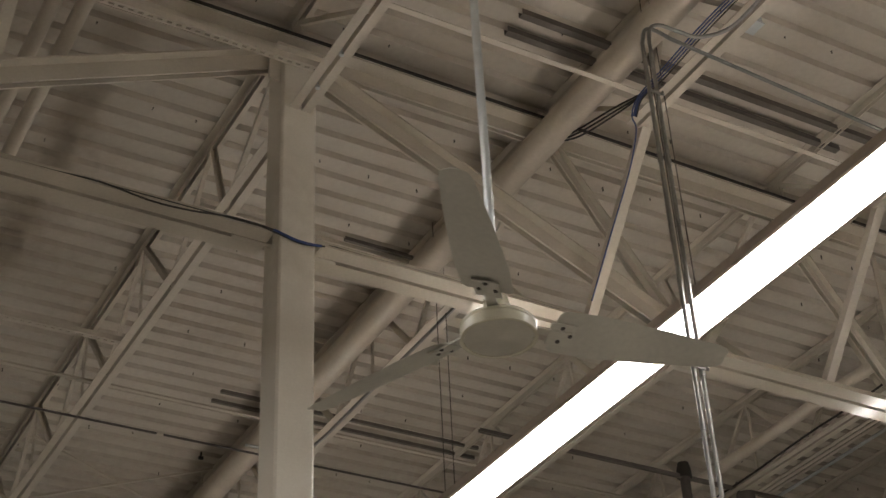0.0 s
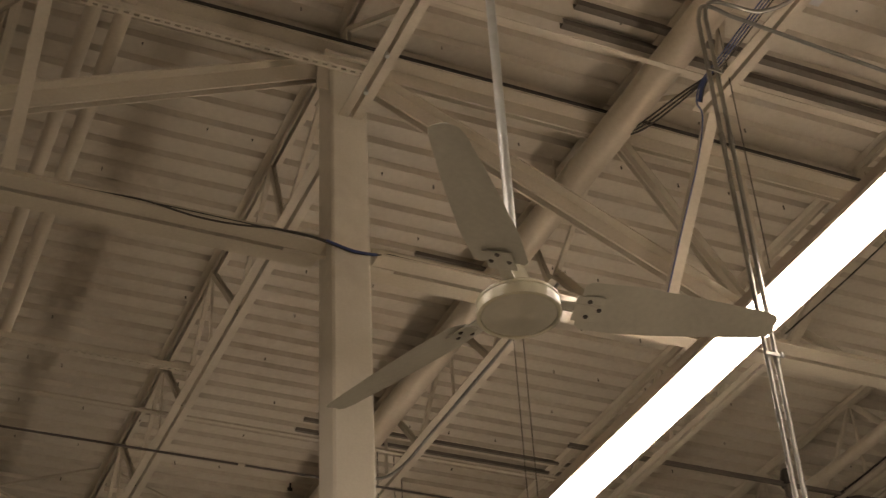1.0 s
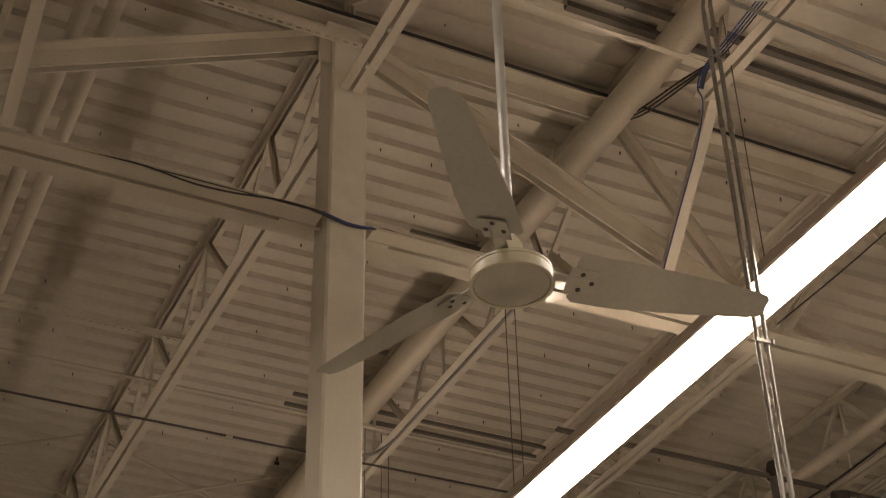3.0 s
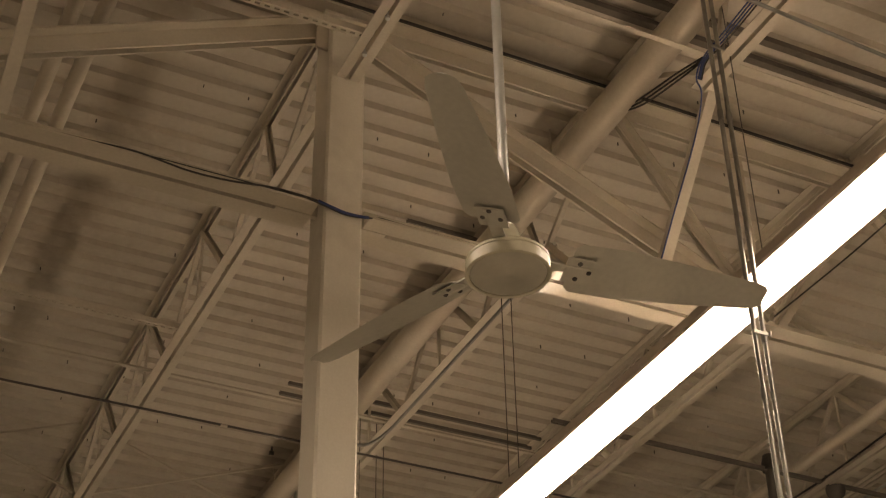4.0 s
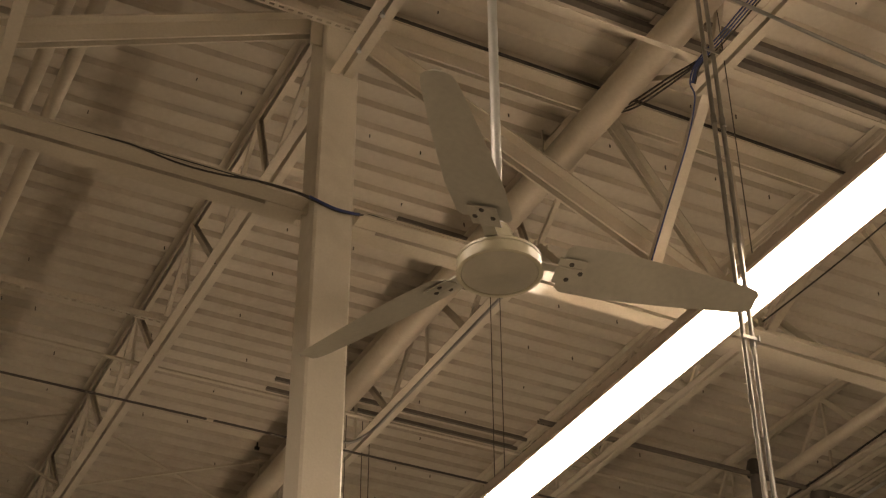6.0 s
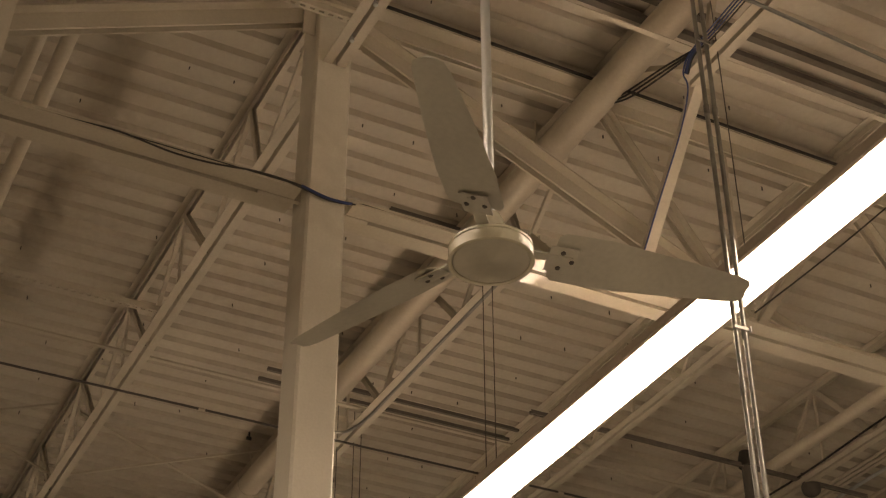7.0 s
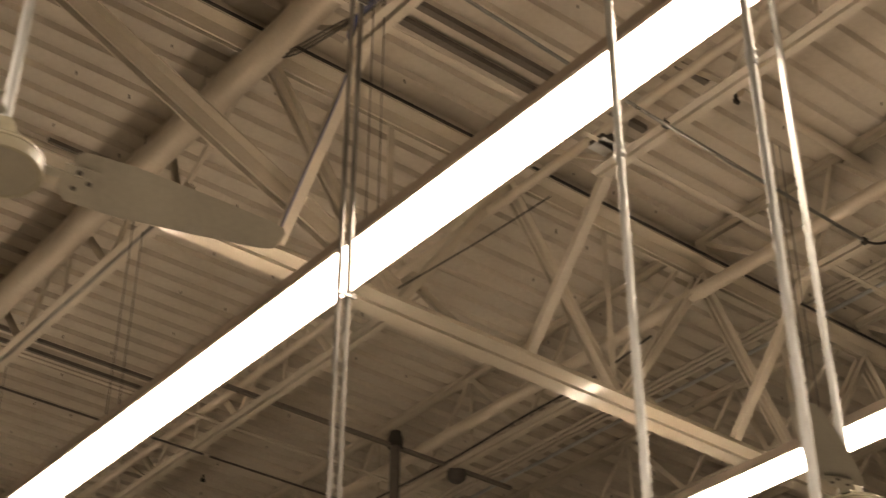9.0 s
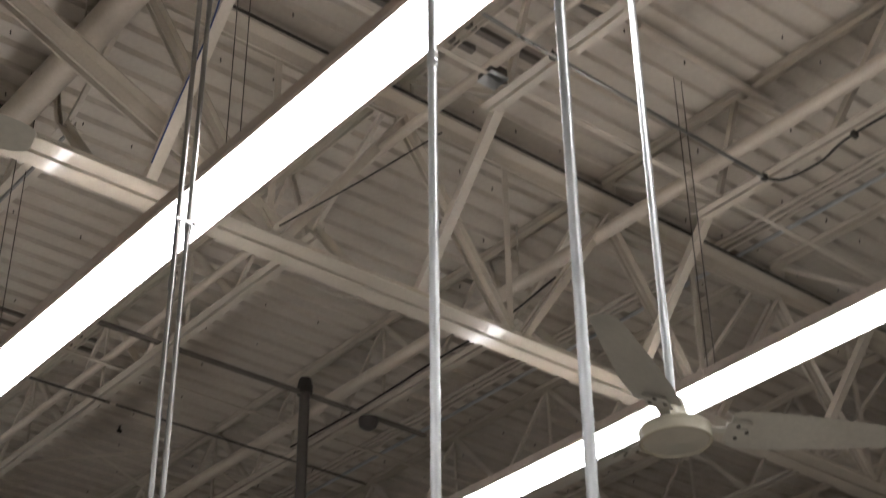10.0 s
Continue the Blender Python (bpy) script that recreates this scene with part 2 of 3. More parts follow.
# ---- joists ----
def joist(length, first, label, group):
    """An open-web joist along +y from the girder seat; first: where its bottom chord starts."""
    e = thing("bar_joist", 0, 0, JB, label, "joist", group)
    top = DECK - JB - 0.003
    for s in (-1, 1):
        b = bmesh.new()
        bar(b, (0, 0.02, top), (0, length, top), angle(0.05, 0.05, 0.006, s, -1, s * 0.012, 0))
        part("top_chord_angle", b, M_STEEL, e)
        b = bmesh.new()
        bar(b, (0, first, 0), (0, length - 0.8, 0), angle(0.052, 0.05, 0.006, s, 1, s * 0.012, 0))
        part("bottom_chord_angle", b, M_STEEL, e)
    b = bmesh.new()
    for s in (-1, 1):
        bar(b, (0, 0.03, GT - JB + 0.004), (0, 0.112, GT - JB + 0.004), angle(0.055, top - 0.058 - GT + JB, 0.008, s, 1, s * 0.008, 0))
    part("seat", b, M_STEEL, e)

    def web(p0, p1, w):
        b = bmesh.new()
        bar(b, (0, p0[0], p0[1]), (0, p1[0], p1[1]), [(x, y) for x, y in ((-w / 2, -w / 2), (w / 2, -w / 2), (w / 2, w / 2), (w / 2 - 0.005, w / 2), (w / 2 - 0.005, -w / 2 + 0.005), (-w / 2 + 0.005, -w / 2 + 0.005), (-w / 2 + 0.005, w / 2), (-w / 2, w / 2))])
        part("web", b, M_STEEL, e)
    web((0.05, top - 0.03), (0.94, 0.03), 0.03)
    web((0.96, 0.03), (1.20, top - 0.03), 0.034)
    web((1.22, top - 0.03), (1.80, 0.03), 0.028)
    y = 1.82
    while y + 1.22 < length:
        web((y + 0.02, 0.03), (y + 0.60, top - 0.03), 0.038)
        web((y + 0.62, top - 0.03), (y + 1.20, 0.03), 0.028)
        web((y + 0.61, 0.03), (y + 0.61, top - 0.03), 0.018)
        y += 1.22
    return e


def brace(parent, sy):
    b = bmesh.new()
    bar(b, (-0.03, 0.84, 0.02), (-0.03, 0.125, GB - JB + 0.02), angle(0.062, 0.05, 0.006, 1, 1))
    part("chord_brace", b, M_STEEL, parent)


LBL = "cream-painted open-web steel bar joist under the roof deck"
main = joist(12.0, 0.105, LBL, "roof joists")
side = joist(12.0, 0.80, LBL, "roof joists")
brace(side, 1)
for k in range(-6, 11):
    src = main if k == 0 else side
    for back in (0, 180):
        m = pose(k * SPACE, 0, JB, 0, 0, back)
        if k == 0 and back == 0:
            main.matrix_basis = m
        elif k == 1 and back == 0:
            side.matrix_basis = m
        else:
            copy_thing(src, m)


# ---- large pipe ----
def big_pipe():
    e = thing("roof_drain_pipe", 1.61, 0, 7.53, "cream-painted large steel drain pipe hung under the roof", "pipe")
    b = bmesh.new()
    bar(b, (0, -13, 0), (0, 13, 0), ring(0.095, 32))
    part("pipe_run", b, M_PIPE, e, smooth=True)
    return e


big_pipe()


# ---- light strips ----
LZ = 5.715


def light_strip(x, y0, n, w, slots=True):
    """A row of hung fluorescent fittings; the lamp box over the reflector is open at its sides and lets light out towards the roof."""
    e = thing("strip_light", x, y0, LZ, "lit fluorescent strip light in a continuous hanging row", "light", "strip lights")
    L = 2.44
    b = bmesh.new()
    bar(b, (0, 0, 0), (0, L - 0.004, 0), [(-w + 0.026, -0.002), (w - 0.026, -0.002), (w - 0.024, 0.02), (-w + 0.024, 0.02)])
    part("diffuser", b, M_TUBE, e)
    b = bmesh.new()
    bar(b, (0, 0, 0), (0, L - 0.004, 0), [(-w, 0.0), (-w + 0.022, 0.0), (-w + 0.022, 0.022), (w - 0.022, 0.022), (w - 0.022, 0.0), (w, 0.0), (w, 0.05), (w - 0.005, 0.05), (w - 0.005, 0.03), (0.061, 0.042), (0.048, 0.083), (0.048, 0.090), (-0.048, 0.090), (-0.048, 0.083), (-0.061, 0.042), (-w + 0.005, 0.03), (-w + 0.005, 0.05), (-w, 0.05)])
    part("housing", b, M_HOUSING, e)
    for s in (-1, 1):
        b = bmesh.new()
        if slots:
            bar(b, (0, 0.05, 0), (0, L - 0.05, 0), [(s * 0.062, 0.046), (s * 0.066, 0.046), (s * 0.054, 0.080), (s * 0.050, 0.080)])
            part("light_slot", b, M_SLOT, e)
            b = bmesh.new()
        bar(b, (s * 0.034, 0.06, 0.088), (s * 0.034, 0.06, DECK - LZ), ring(0.003, 6), up=(0, 1, 0))
        part("hanger_wire", b, M_DARK, e)
    for k in range(1, n):
        copy_thing(e, pose(x, y0 + k * L, LZ))
    return e


light_strip(1.69, -10.91, 7, 0.14)
light_strip(4.81, -10.91, 5, 0.15)
# two unseen rows, added to light the column's west face and the western deck
light_strip(-2.9, -10.91, 5, 0.14, slots=False)
light_strip(-7.66, -10.91, 5, 0.14)


# ---- fans ----
def fan(x, y, z, spin, top):
    """z: underside of the motor."""
    e = thing("ceiling_fan", x, y, z, "cream enamel three-blade industrial ceiling fan on a long rod", "fan", "ceiling fans")
    b = bmesh.new()
    lathe(b, [(0.0965, 0.006), (0.0965, 0.001), (0.099, -0.001), (0.105, -0.001), (0.108, 0.001), (0.108, 0.004), (0.1065, 0.005), (0.1065, 0.029), (0.104, 0.031), (0.104, 0.033), (0.1065, 0.035), (0.1065, 0.041), (0.101, 0.047), (0.085, 0.053), (0.05, 0.060), (0.045, 0.061)], 64)
    motor = part("motor_housing", b, M_FAN, e, smooth=True)
    b = bmesh.new()
    lathe(b, [(0, 0.0), (0.018, 0.0), (0.02, 0.0012), (0.06, 0.0012), (0.062, 0.002), (0.094, 0.002), (0.0962, 0.0045)], 64)
    part("bottom_cover", b, M_COVER, motor, "dull beige bottom cover", smooth=True)
    b = bmesh.new()
    lathe(b, [(0.0, 0.058), (0.045, 0.060), (0.042, 0.085), (0.034, 0.125), (0.026, 0.142), (0.018, 0.145), (0, 0.145)], 32)
    part("canopy_cup", b, M_FAN, e, smooth=True)
    b = bmesh.new()
    bar(b, (0, 0, 0.13), (0, 0, top - z), ring(0.0135, 16), up=(0, 1, 0))
    part("down_rod", b, M_GALV, e, "galvanised steel rod", smooth=True)
    for k in range(3):
        a = radians(spin + 120 * k)
        r = Matrix.Rotation(a, 4, "Z")
        b = bmesh.new()
        rows = []
        for rr, hw in ((0.165, 0.060), (0.18, 0.073), (0.30, 0.077), (0.50, 0.062), (0.665, 0.045), (0.695, 0.036), (0.705, 0.022)):
            tw = radians(21 - 5 * (rr - 0.16) / 0.5)
            rows.append([b.verts.new(r @ Vector((rr, q * hw * math.cos(tw), 0.052 - q * hw * math.sin(tw) + dz))) for q, dz in ((-1, 0), (-0.3, 0.006), (0.4, 0.006), (1, 0), (0.4, 0.003), (-0.3, 0.003))])
        for p, c in zip(rows, rows[1:]):
            for i in range(6):
                b.faces.new((p[i], p[(i + 1) % 6], c[(i + 1) % 6], c[i]))
        b.faces.new(rows[0])
        b.faces.new(rows[-1][::-1])
        bl = part("blade", b, M_BLADE, e, smooth=True)
        b = bmesh.new()
        bar(b, (0.085, 0, 0.05), (0.215, 0, 0.046), rect(0.03, 0.005))
        bar(b, (0.15, 0, 0.044), (0.225, 0, 0.044), rect(0.075, 0.004), up=(0, math.sin(radians(20)), math.cos(radians(20))))
        b.transform(r)
        part("blade_bracket", b, M_BLADE, bl)
        for sx, sy in ((0.185, -0.022), (0.185, 0.022), (0.215, 0.0)):
            b = bmesh.new()
            lathe(b, [(0, -0.004), (0.0055, -0.003), (0.007, 0.0), (0.007, 0.003)], 10)
            b.transform(r @ Matrix.Translation((sx, sy, 0.042 - sy * 0.36)))
            part("screw", b, M_DARK, bl)
    return e


fan(-0.687, -2.962, 3.945, -9.5, DECK)
fan(2.018, -3.192, 3.78, 88, DECK)


# ---- struts, bridging and deck channels along the girder's direction ----
def slotted(bm, x0, x1, y, z, w=0.041, h=0.041, step=0.0508):
    """A slotted channel along x that opens upwards, its slots through the bottom."""
    r = w * 0.33
    for a, b in ((y - w / 2, y - w / 2 + r), (y + w / 2 - r, y + w / 2)):
        box(bm, x0, a, z, x1, b, z + 0.0025)
    for a, b in ((y - w / 2, y - w / 2 + 0.0025), (y + w / 2 - 0.0025, y + w / 2)):
        box(bm, x0, a, z + 0.003, x1, b, z + h)
    x = x0
    while x < x1:
        box(bm, x, y - w / 2 + r + 0.0002, z, min(x + step - 0.028, x1), y + w / 2 - r - 0.0002, z + 0.0025)
        x += step


def strut(x0, x1, y, z, mat, label, w=0.041):
    bm = bmesh.new()
    slotted(bm, 0, x1 - x0, 0, 0, w, w)
    ob = finish("slotted_strut", bm, mat)
    ob.matrix_basis = pose(x0, y, z)
    return tagged(ob, label, "strut", "slotted struts")


S1 = "cream-painted slotted steel strut lying across joist chords"
S2 = "dark steel channel fixed close under the roof deck"
strut(-1.72, -0.02, -0.43, JB + 0.008, M_STEEL, S1)
strut(-1.72, -0.02, 2.62, JB + 0.008, M_STEEL, S1)
strut(2.77, 3.46, 2.70, JB + 0.008, M_CHANNEL, "dark slotted steel strut lying across joist chords", 0.03)
strut(3.50, 5.20, 2.70, JB + 0.008, M_CHANNEL, "dark slotted steel strut lying across joist chords", 0.03)
strut(5.24, 5.85, 2.70, JB + 0.008, M_CHANNEL, "dark slotted steel strut lying across joist chords", 0.03)
strut(3.86, 5.25, -2.79, JB + 0.008, M_STEEL, S1)
for y, x0, x1 in ((-0.69, 1.108, 4.04), (-0.53, 1.107, 3.62), (-1.25, 3.75, 4.0), (4.07, 1.231, 3.6), (4.24, 1.221, 3.66), (1.76, 1.19, 1.75)):
    bm = bmesh.new()
    bar(bm, (0, 0, 0), (x1 - x0, 0, 0), channel(0.024 if y > 1 else 0.044, 0.030 if y > 1 else 0.041, 0.003))
    ob = finish("deck_channel", bm, M_CHANNEL)
    ob.matrix_basis = pose(x0, y, DECK - (0.032 if y > 1 else 0.043))
    tagged(ob, S2, "channel", "deck channels")


bm = bmesh.new()
bar(bm, (0, 0, 0), (1.58, 0, 0), channel(0.06, 0.03, 0.004))
ob = finish("roof_batten", bm, M_STEEL)
ob.matrix_basis = pose(0.16, 1.845, DECK - 0.034)
tagged(ob, "cream-painted steel channel fixed under the roof deck", "channel")


def bridging(y, x0, x1):
    bm = bmesh.new()
    bar(bm, (x0, y, JB + 0.054), (x1, y, JB + 0.054), angle(0.032, 0.032, 0.004, 1, 1))
    tagged(finish("bridging_angle", bm, M_STEEL), "thin cream-painted steel bridging angle across the joists", "bridging", "bridging angles")


bridging(-0.98, -10, 16)
bridging(3.29, -10, 16)
bridging(7.2, -10, 16)


def cross_bridging(k, y):
    e = thing("cross_bridging", k * SPACE, y, JB, "pair of crossed cream-painted steel bridging angles between joists", "bridging", "cross bridging")
    for s, dy in ((1, 0.0), (-1, 0.03)):
        b = bmesh.new()
        z0, z1 = (0.06, DECK - JB - 0.06)[:: s]
        bar(b, (0.07, dy, z0), (SPACE - 0.07, dy, z1), angle(0.028, 0.028, 0.004, 1, 1))
        part("bridging_angle", b, M_STEEL, e)


for k in (-1, 0, 2, 3):
    cross_bridging(k, 5.3)


def tube(name, pts, r, mat, label, category, group="", n=10, at=None):
    bm = bmesh.new()
    o = Vector(at or pts[0])
    sweep(bm, [Vector(p) - o for p in pts], r, n)
    ob = finish(name, bm, mat, smooth=True)
    ob.matrix_basis = pose(*o)
    return tagged(ob, label, category, group)


# twin pipes on the slotted struts
for x in (-1.27, -1.415):
    tube("sprinkler_pipe", [(x, -13, JB + 0.092), (x, 2.78, JB + 0.092)], 0.042, M_PIPE, "cream-painted steel pipe resting on slotted struts", "pipe", "twin pipes", 16)

tube("sprinkler_pipe", [(3.33, -13, JB + 0.119), (3.33, 13, JB + 0.119)], 0.031, M_PIPE, "cream-painted steel pipe resting on bridging beside a joist", "pipe", n=16)

# second large pipe, its hangers, and those of the first
def hanger(x, y, z, r):
    e = thing("pipe_hanger", x, y, z, "steel clevis hanger holding a large pipe", "hanger", "pipe hangers")
    b = bmesh.new()
    rows = [[b.verts.new((q * math.cos(radians(d)), w, q * math.sin(radians(d)))) for q, w in ((r, -0.015), (r + 0.004, -0.015), (r + 0.004, 0.015), (r, 0.015))] for d in range(0, 360, 15)]
    for i, p in enumerate(rows):
        n = rows[(i + 1) % len(rows)]
        for k in range(4):
            b.faces.new((p[k], p[(k + 1) % 4], n[(k + 1) % 4], n[k]))
    part("ring", b, M_STEEL, e)
    b = bmesh.new()
    bar(b, (0, 0, r), (0, 0, DECK - z), ring(0.006, 8), up=(0, 1, 0))
    part("rod", b, M_STEEL, e)


def second_pipe():
    e = thing("roof_drain_pipe", 5.11, 0, 7.38, "cream-painted large steel drain pipe hung under the roof", "pipe")
    b = bmesh.new()
    bar(b, (0, -13, 0), (0, 13, 0), ring(0.050, 24))
    part("pipe_run", b, M_PIPE, e, smooth=True)


second_pipe()
for y in (-3.1, 0.55, 5.4):
    hanger(1.61, y, 7.53, 0.096)
    hanger(5.11, y + 0.2, 7.38, 0.051)

# conduits on the deck, along the joists
for i, x in enumerate((6.40, 6.46, 6.52, 6.64)):
    tube("deck_conduit", [(x, -12, DECK - 0.02), (x, 12, DECK - 0.02)], 0.016, M_GALV if i == 3 else M_STEEL, "thin steel conduit run strapped under the roof deck", "conduit", "deck conduits", 8)
# conduit along the girder's direction with couplings
def long_conduit(y, z, x0, x1, joints):
    e = thing("ceiling_conduit", x0, y, z, "thin steel conduit with couplings crossing under the joists", "conduit", "ceiling conduits")
    b = bmesh.new()
    bar(b, (0, 0, 0), (x1 - x0, 0, 0), ring(0.009, 10))
    part("conduit_run", b, M_DARK, e, smooth=True)
    for x in joints:
        b = bmesh.new()
        bar(b, (x - x0 - 0.025, 0, 0), (x - x0 + 0.025, 0, 0), ring(0.0125, 10))
        part("coupling", b, M_STEEL, e, smooth=True)


long_conduit(3.68, JB - 0.010, -10, 6, (-2.4, 0.62, 3.6))
tube("deck_pipe", [(4.2, -1.34, DECK - 0.06), (5.4, -1.34, DECK - 0.06)], 0.032, M_PIPE, "short cream-painted pipe fixed close under the deck", "pipe", n=14)


# ---- vertical conduit drops ----
def drop(x, y, r, joints, label):
    e = thing("conduit_drop", x, y, 0, label, "conduit", "conduit drops")
    b = bmesh.new()
    bar(b, (0, 0, 0), (0, 0, DECK), ring(r, 16), up=(0, 1, 0))
    part("conduit", b, M_GALV, e, smooth=True)
    for z in joints:
        b = bmesh.new()
        lathe(b, [(r, z - 0.03), (r * 1.22, z - 0.028), (r * 1.22, z - 0.004), (r * 1.12, z - 0.002), (r * 1.12, z + 0.002), (r * 1.22, z + 0.004), (r * 1.22, z + 0.028), (r, z + 0.03)], 16)
        part("coupling", b, M_GALV, e, smooth=True)
        for dz in (-0.016, 0.016):
            b = bmesh.new()
            bar(b, (0, -r * 1.2, z + dz), (0, -r * 1.2 - 0.006, z + dz), ring(0.004, 6))
            part("screw", b, M_GALV, e)


GL = "galvanised steel conduit dropping straight from the roof"
drop(1.095, -3.215, 0.0135, (4.72,), GL)
drop(1.082, -3.755, 0.0135, (4.72,), GL)

# the pair that bends over at the joist
e = thing("conduit_drop", 1.22, -1.58, 0, "pair of galvanised conduits bent over at a joist chord", "conduit", "conduit drops")
for i, (dx, pts) in enumerate((
        (-0.018, [(0, 0, 0), (0, 0, 6.0), (0, 0, 6.93), (0.03, 0.0, 7.03), (0.10, 0.01, 7.07), (0.22, 0.03, 7.075), (2, 0.155, 7.115), (4.0, 0.215, 7.14)]),
        (0.018, [(0, 0, 0), (0, 0, 6.0), (0, 0, 6.96), (0.02, 0.0, 7.06), (0.09, 0.0, 7.11), (0.20, 0.0, 7.115), (0.32, -0.03, 7.10), (0.42, -0.16, 7.10), (0.44, -0.4, 7.12), (0.44, -1.5, 7.12), (0.44, -6, 7.12)]))):
    b = bmesh.new()
    fine = [Vector((dx * (0.92 if p[2] < 1 else 1.3), 0, 0)) + Vector(p) for p in pts]
    sweep(b, [fine[0], fine[1], *spline(fine[2:6] if i == 0 else fine[2:9], 6), *(fine[6:] if i == 0 else fine[9:])], 0.0108, 12)
    c = part("conduit", b, M_CONDUIT, e, smooth=True)
    for z in (4.78 + 0.27 * i, 6.2):
        b = bmesh.new()
        bar(b, (dx * (0.92 + 0.063 * z), 0, z - 0.026), (dx * (0.92 + 0.063 * z), 0, z + 0.026), ring(0.0138, 12), up=(0, 1, 0))
        part("coupling", b, M_CONDUIT, c, smooth=True)
for z in (3.2, 5.05, 6.6):
    b = bmesh.new()
    box(b, -0.04, -0.02, z, 0.042, -0.014, z + 0.014)
    box(b, 0.032, -0.028, z - 0.006, 0.040, -0.02, z + 0.02)
    part("strap", b, M_CONDUIT, e)

# ---- hanging pole, dome speaker, junction boxes ----
e = thing("hanging_pole", 4.68, 2.70, 4.25, "dark steel pole hung from a roof strut", "pole")
b = bmesh.new()
bar(b, (0, 0, 0), (0, 0, 2.93), ring(0.04, 18), up=(0, 1, 0))
part("tube", b, M_DARK, e, smooth=True)
b = bmesh.new()
lathe(b, [(0, 2.93), (0.06, 2.93), (0.06, 3.0), (0.045, 3.06), (0, 3.06)], 18)
part("cap", b, M_BLACK, e, smooth=True)

e = thing("dome_speaker", 5.22, 2.62, 6.99, "small grey dome hung from a dark roof strut", "speaker")
b = bmesh.new()
lathe(b, [(0, 0.03), (0.04, 0.036), (0.065, 0.055), (0.075, 0.085), (0.075, 0.12), (0.03, 0.14), (0, 0.14)], 20)
part("dome", b, M_DARK, e, smooth=True)
b = bmesh.new()
bar(b, (0, 0.08, 0.13), (0, 0.08, 0.26), ring(0.012, 8), up=(0, 1, 0))
bar(b, (0, 0, 0.13), (0, 0.09, 0.13), ring(0.012, 8))
part("stem", b, M_DARK, e)


def junction_box(x, y, z, s, mat, label):
    e = thing("junction_box", x, y, z, label, "electrical box", "junction boxes")
    b = bmesh.new()
    box(b, -s / 2, -s / 2, 0, s / 2, s / 2, s * 0.55)
    bmesh.ops.bevel(b, geom=b.edges[:], offset=0.006, segments=2, affect="EDGES")
    part("box", b, mat, e)
    b = bmesh.new()
    box(b, -s / 2 - 0.004, -s / 2 - 0.004, -0.006, s / 2 + 0.004, s / 2 + 0.004, -0.001)
    part("cover_plate", b, M_GALV, e)


junction_box(3.37, -0.97, JB + 0.06, 0.12, M_DARK, "dark electrical box beside a joist chord")
junction_box(1.83, -1.72, JB + 0.03, 0.09, M_GALV, "galvanised electrical box beside a joist chord")

# ---- cables ----
def cable(pts, r, mat, label, steps=8):
    return tube("cable", spline(pts, steps), r, mat, label, "cable", "cables", 6)


ZC = GB + 0.019
cable([(-9, -0.09, ZC), (-5, -0.09, ZC), (-2.2, -0.09, ZC), (-1.6, -0.095, ZC), (-1.15, -0.105, ZC), (-0.8, -0.108, ZC), (-0.45, -0.108, ZC), (-0.25, -0.11, ZC), (-0.115, -0.114, GB + 0.0), (0.0, -0.112, GB - 0.02), (0.11, -0.113, GB - 0.01), (0.2, -0.105, ZC), (0.35, -0.1, ZC), (1.0, -0.1, ZC), (1.6, -0.1, ZC)], 0.005, M_BLACK, "black cable run along the girder and round the column")
cable([(-1.3, -0.1, ZC), (-1.05, -0.118, ZC - 0.004), (-0.8, -0.121, ZC - 0.035), (-0.6, -0.121, ZC - 0.03), (-0.4, -0.116, ZC), (-0.25, -0.115, ZC + 0.004), (-0.112, -0.115, GB + 0.012), (0.0, -0.113, GB - 0.008), (0.1, -0.114, GB - 0.006), (0.13, -0.114, GB + 0.0)], 0.0055, M_BLACK, "black cable looped along the girder to the column")
cable([(-0.14, -0.118, GB + 0.016), (-0.09, -0.120, GB + 0.002), (0.0, -0.119, GB - 0.014), (0.09, -0.119, GB - 0.012), (0.125, -0.119, GB - 0.006)], 0.0075, M_BLUE, "blue cable strapped round the column")
for i in range(4):
    o = 0.010 * i
    run = [(1.70 - o, -5.5, JB + 0.07), (1.69 - o, -2.6, JB + 0.075), (1.665 - o, -1.7, JB + 0.06 + o), (1.655 - o, -1.2, JB + 0.02 + o), (1.662 - o, -0.98, JB + 0.04), (1.668 - o, -0.9, JB - 0.03)]
    if i == 3:
        run += [(1.72, -0.82, JB - 0.05), (1.763, -0.66, JB - 0.21), (1.763, -0.4, JB - 0.52), (1.763, -0.18, JB - 0.79)]
    cable(run, 0.0045, M_BLUE if i else M_BLACK, "blue data cable tied along a joist chord")
for i in range(3):
    o = 0.02 * i
    cable([(1.66, -1.05 + o, JB + 0.05), (1.65, -0.75 + o, JB + 0.145 - o), (1.66, -0.42 + o, JB + 0.25 - o), (1.67, -0.13, JB + 0.35)], 0.006, M_BLACK, "black cable slung between joist and girder")
cable([(2.72, -0.03, ZC), (3.0, -0.05, ZC + 0.03), (3.3, -0.05, ZC + 0.015), (3.6, -0.03, ZC), (6, -0.02, ZC)], 0.007, M_BLACK, "black cable lying along the girder chord")
cable([(2.62, -0.05, GB + 0.12), (3.05, -0.25, GB + 0.52), (3.44, -0.44, JB + 0.04)], 0.005, M_BLACK, "thin dark cable slung across the girder web")
cable([(5.02, 0.3, JB + 0.02), (5.15, 1.0, JB + 0.05), (5.18, 1.8, JB + 0.07), (5.16, 2.6, JB + 0.03), (5.17, 3.6, JB + 0.06)], 0.009, M_BLACK, "black cable tied along a joist chord")


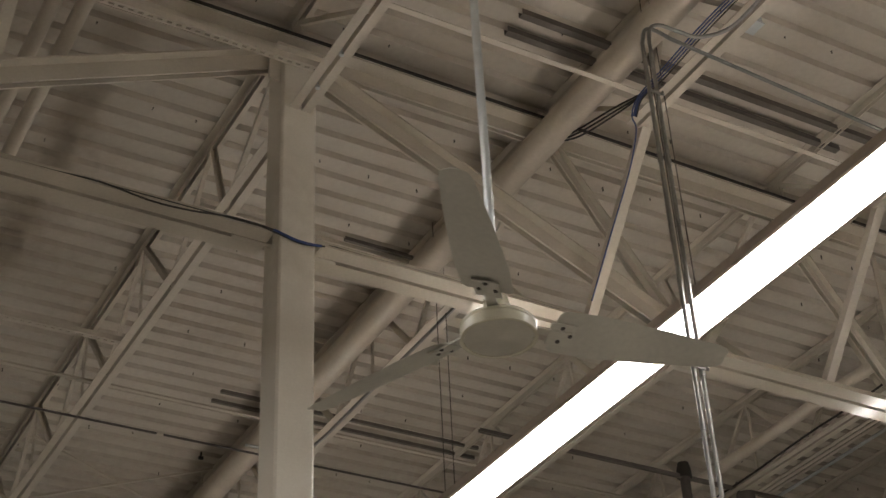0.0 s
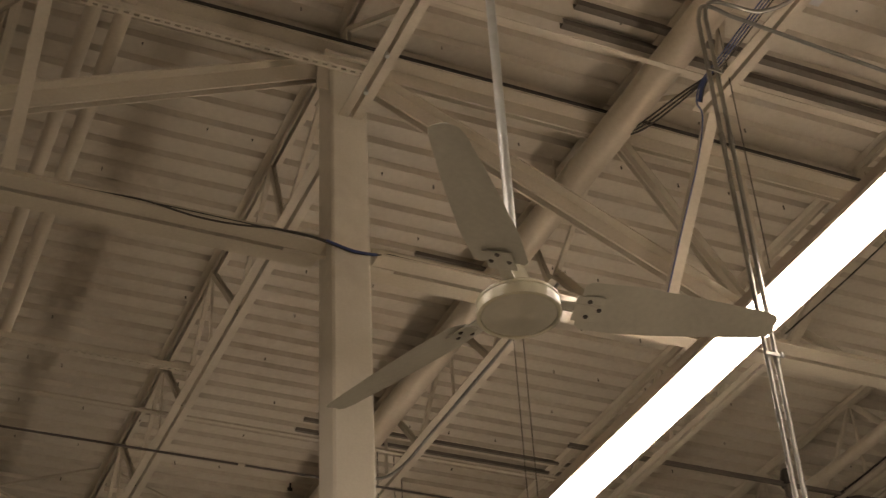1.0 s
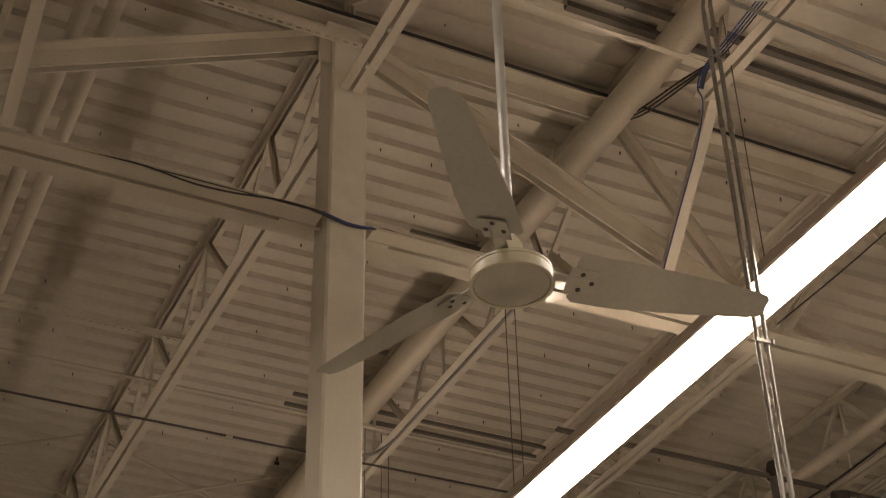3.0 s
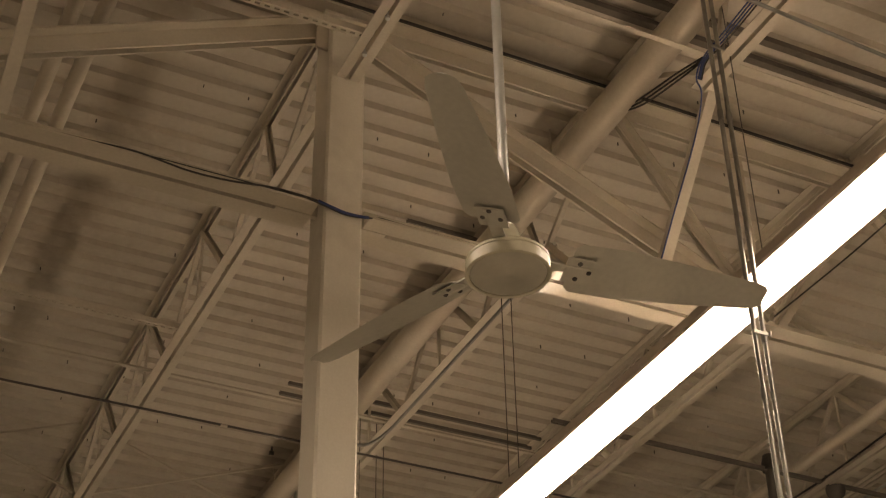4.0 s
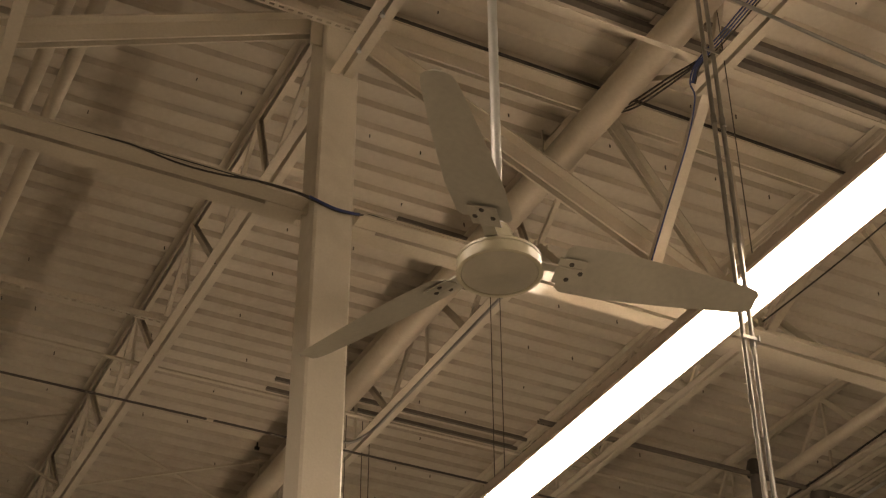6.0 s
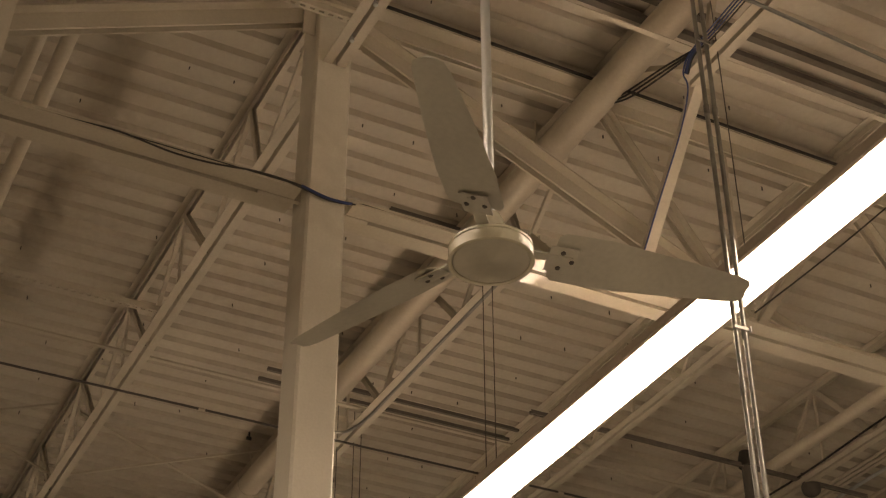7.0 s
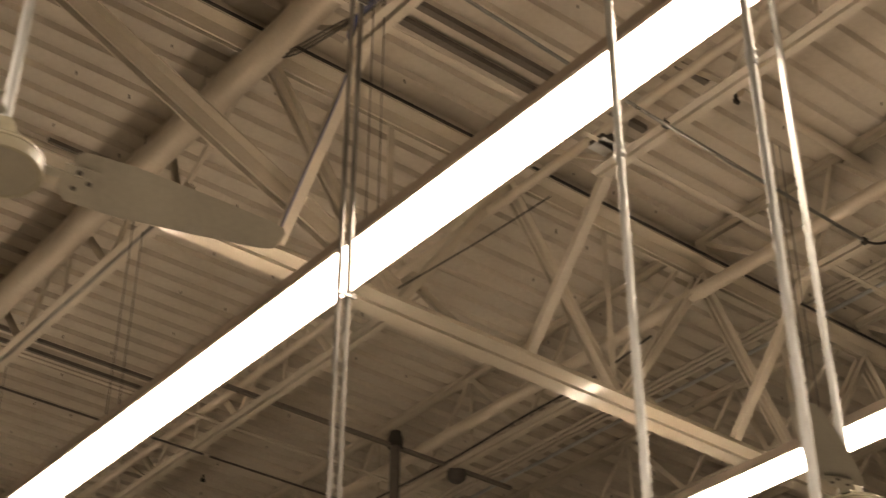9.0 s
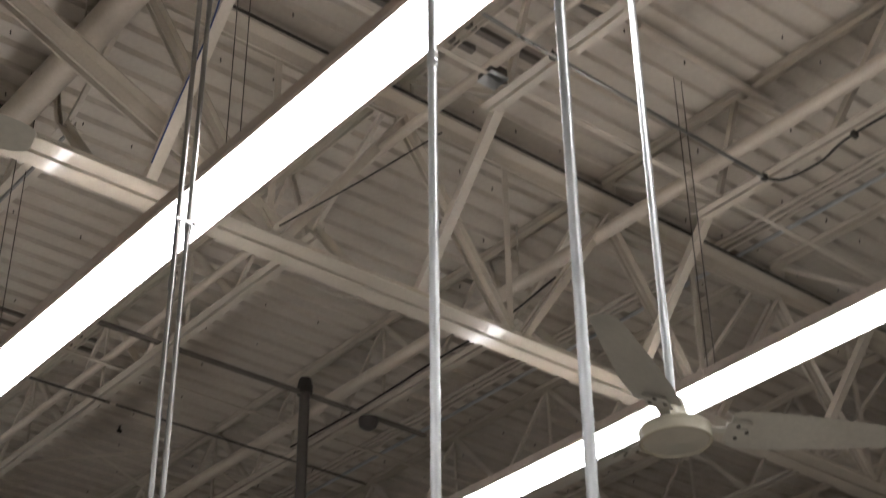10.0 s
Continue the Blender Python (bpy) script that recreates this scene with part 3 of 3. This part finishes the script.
cable([(5.15, -1.36, 7.135), (5.26, -1.44, 7.125), (5.30, -1.68, 7.135), (5.26, -1.95, 7.155), (5.26, -2.6, 7.15), (5.27, -4.5, 7.155)], 0.009, M_BLACK, "black cable tied along a joist chord")


def clamp(x, y, z):
    e = thing("conduit_clamp", x, y, z, "small black beam clamp holding a conduit", "clamp", "conduit clamps")
    b = bmesh.new()
    box(b, -0.022, -0.016, -0.02, 0.022, 0.016, 0.022)
    bmesh.ops.bevel(b, geom=b.edges[:], offset=0.005, segments=2, affect="EDGES")
    part("jaw", b, M_BLACK, e)
    b = bmesh.new()
    bar(b, (0, 0, 0.02), (0, 0, 0.045), ring(0.006, 8), up=(0, 1, 0))
    part("bolt", b, M_DARK, e)


for x, y, z in ((3.42, -1.40, 7.137), (5.17, -1.365, 7.14), (5.25, -1.97, 7.14)):
    clamp(x, y, z)


# conduit laid in the gap of a joist chord, bent away at its end
tube("chord_conduit", spline([(1.74, 0.86, JB - 0.004), (1.74, 1.6, JB - 0.004), (1.74, 2.9, JB - 0.004), (1.735, 3.25, JB - 0.008), (1.69, 3.48, JB - 0.014), (1.58, 3.56, JB - 0.014), (1.25, 3.57, JB - 0.014)], 8), 0.0115, M_CONDUIT, "grey steel conduit laid along a joist chord and bent away", "conduit", n=12)


def drop_wires(x, y, z, gap):
    e = thing("hanging_wires", x, y, z, "pair of thin dark wires hung from the roof deck", "wires")
    for k in range(2):
        b = bmesh.new()
        bar(b, (k * gap, -k * 0.03, 0), (k * gap, -k * 0.03, DECK - z), ring(0.0035, 6), up=(0, 1, 0))
        part("wire", b, M_DARK, e)
        b = bmesh.new()
        bar(b, (k * gap, -k * 0.03, 0.9 - 0.2 * k), (k * gap, -k * 0.03, 0.94 - 0.2 * k), ring(0.007, 8), up=(0, 1, 0))
        part("wire_clip", b, M_DARK, e)


drop_wires(2.13, 4.42, 5.8, 0.05)


# small hook clips on the deck
def clip(x, y):
    b = bmesh.new()
    bar(b, (0, 0, 0), (0, 0, -0.05), rect(0.012, 0.02), up=(0, 1, 0))
    bar(b, (-0.02, 0, -0.055), (0.02, 0, -0.055), rect(0.02, 0.025))
    ob = finish("deck_hook", b, M_BLACK)
    ob.matrix_basis = pose(x, y, DECK)
    tagged(ob, "small black hook fixed to the roof deck", "hook", "deck hooks")


for x, y in ((1.49, 5.14), (4.5, 5.32), (4.25, -1.26)):
    clip(x, y)


# fastener tips that poke through the deck
rng = random.Random(4)
bm = bmesh.new()
y = -3.5
while y < 7.5:
    x = -4.0 + rng.random() * 0.4
    while x < 9.0:
        if rng.random() < 0.55:
            px, py, tilt = x + rng.uniform(-0.08, 0.08), y + rng.uniform(-0.03, 0.03), rng.uniform(-0.006, 0.006)
            bar(bm, (px, py, DECK + 0.002), (px + tilt, py + tilt, DECK - rng.uniform(0.018, 0.032)), rect(0.006, 0.006), up=(0, 1, 0))
        x += rng.uniform(0.3, 0.5)
    y += PITCH * 3
tagged(finish("fastener_tips", bm, M_DARK), "dark screw tips poking down through the roof deck", "fasteners", kind="stuff")


# bolts through the chord of the column joist
for y in (-0.33, -0.62):
    e = thing("chord_bolt", 0, y, JB, "small steel bolt through a joist chord", "bolt", "chord bolts")
    bm = bmesh.new()
    bar(bm, (0, 0, -0.012), (0, 0, 0.09), ring(0.006, 8), up=(0, 1, 0))
    part("shank", bm, M_GALV, e)
    bm = bmesh.new()
    bar(bm, (0, 0, -0.020), (0, 0, -0.004), ring(0.014, 6), up=(0, 1, 0))
    part("nut", bm, M_GALV, e)
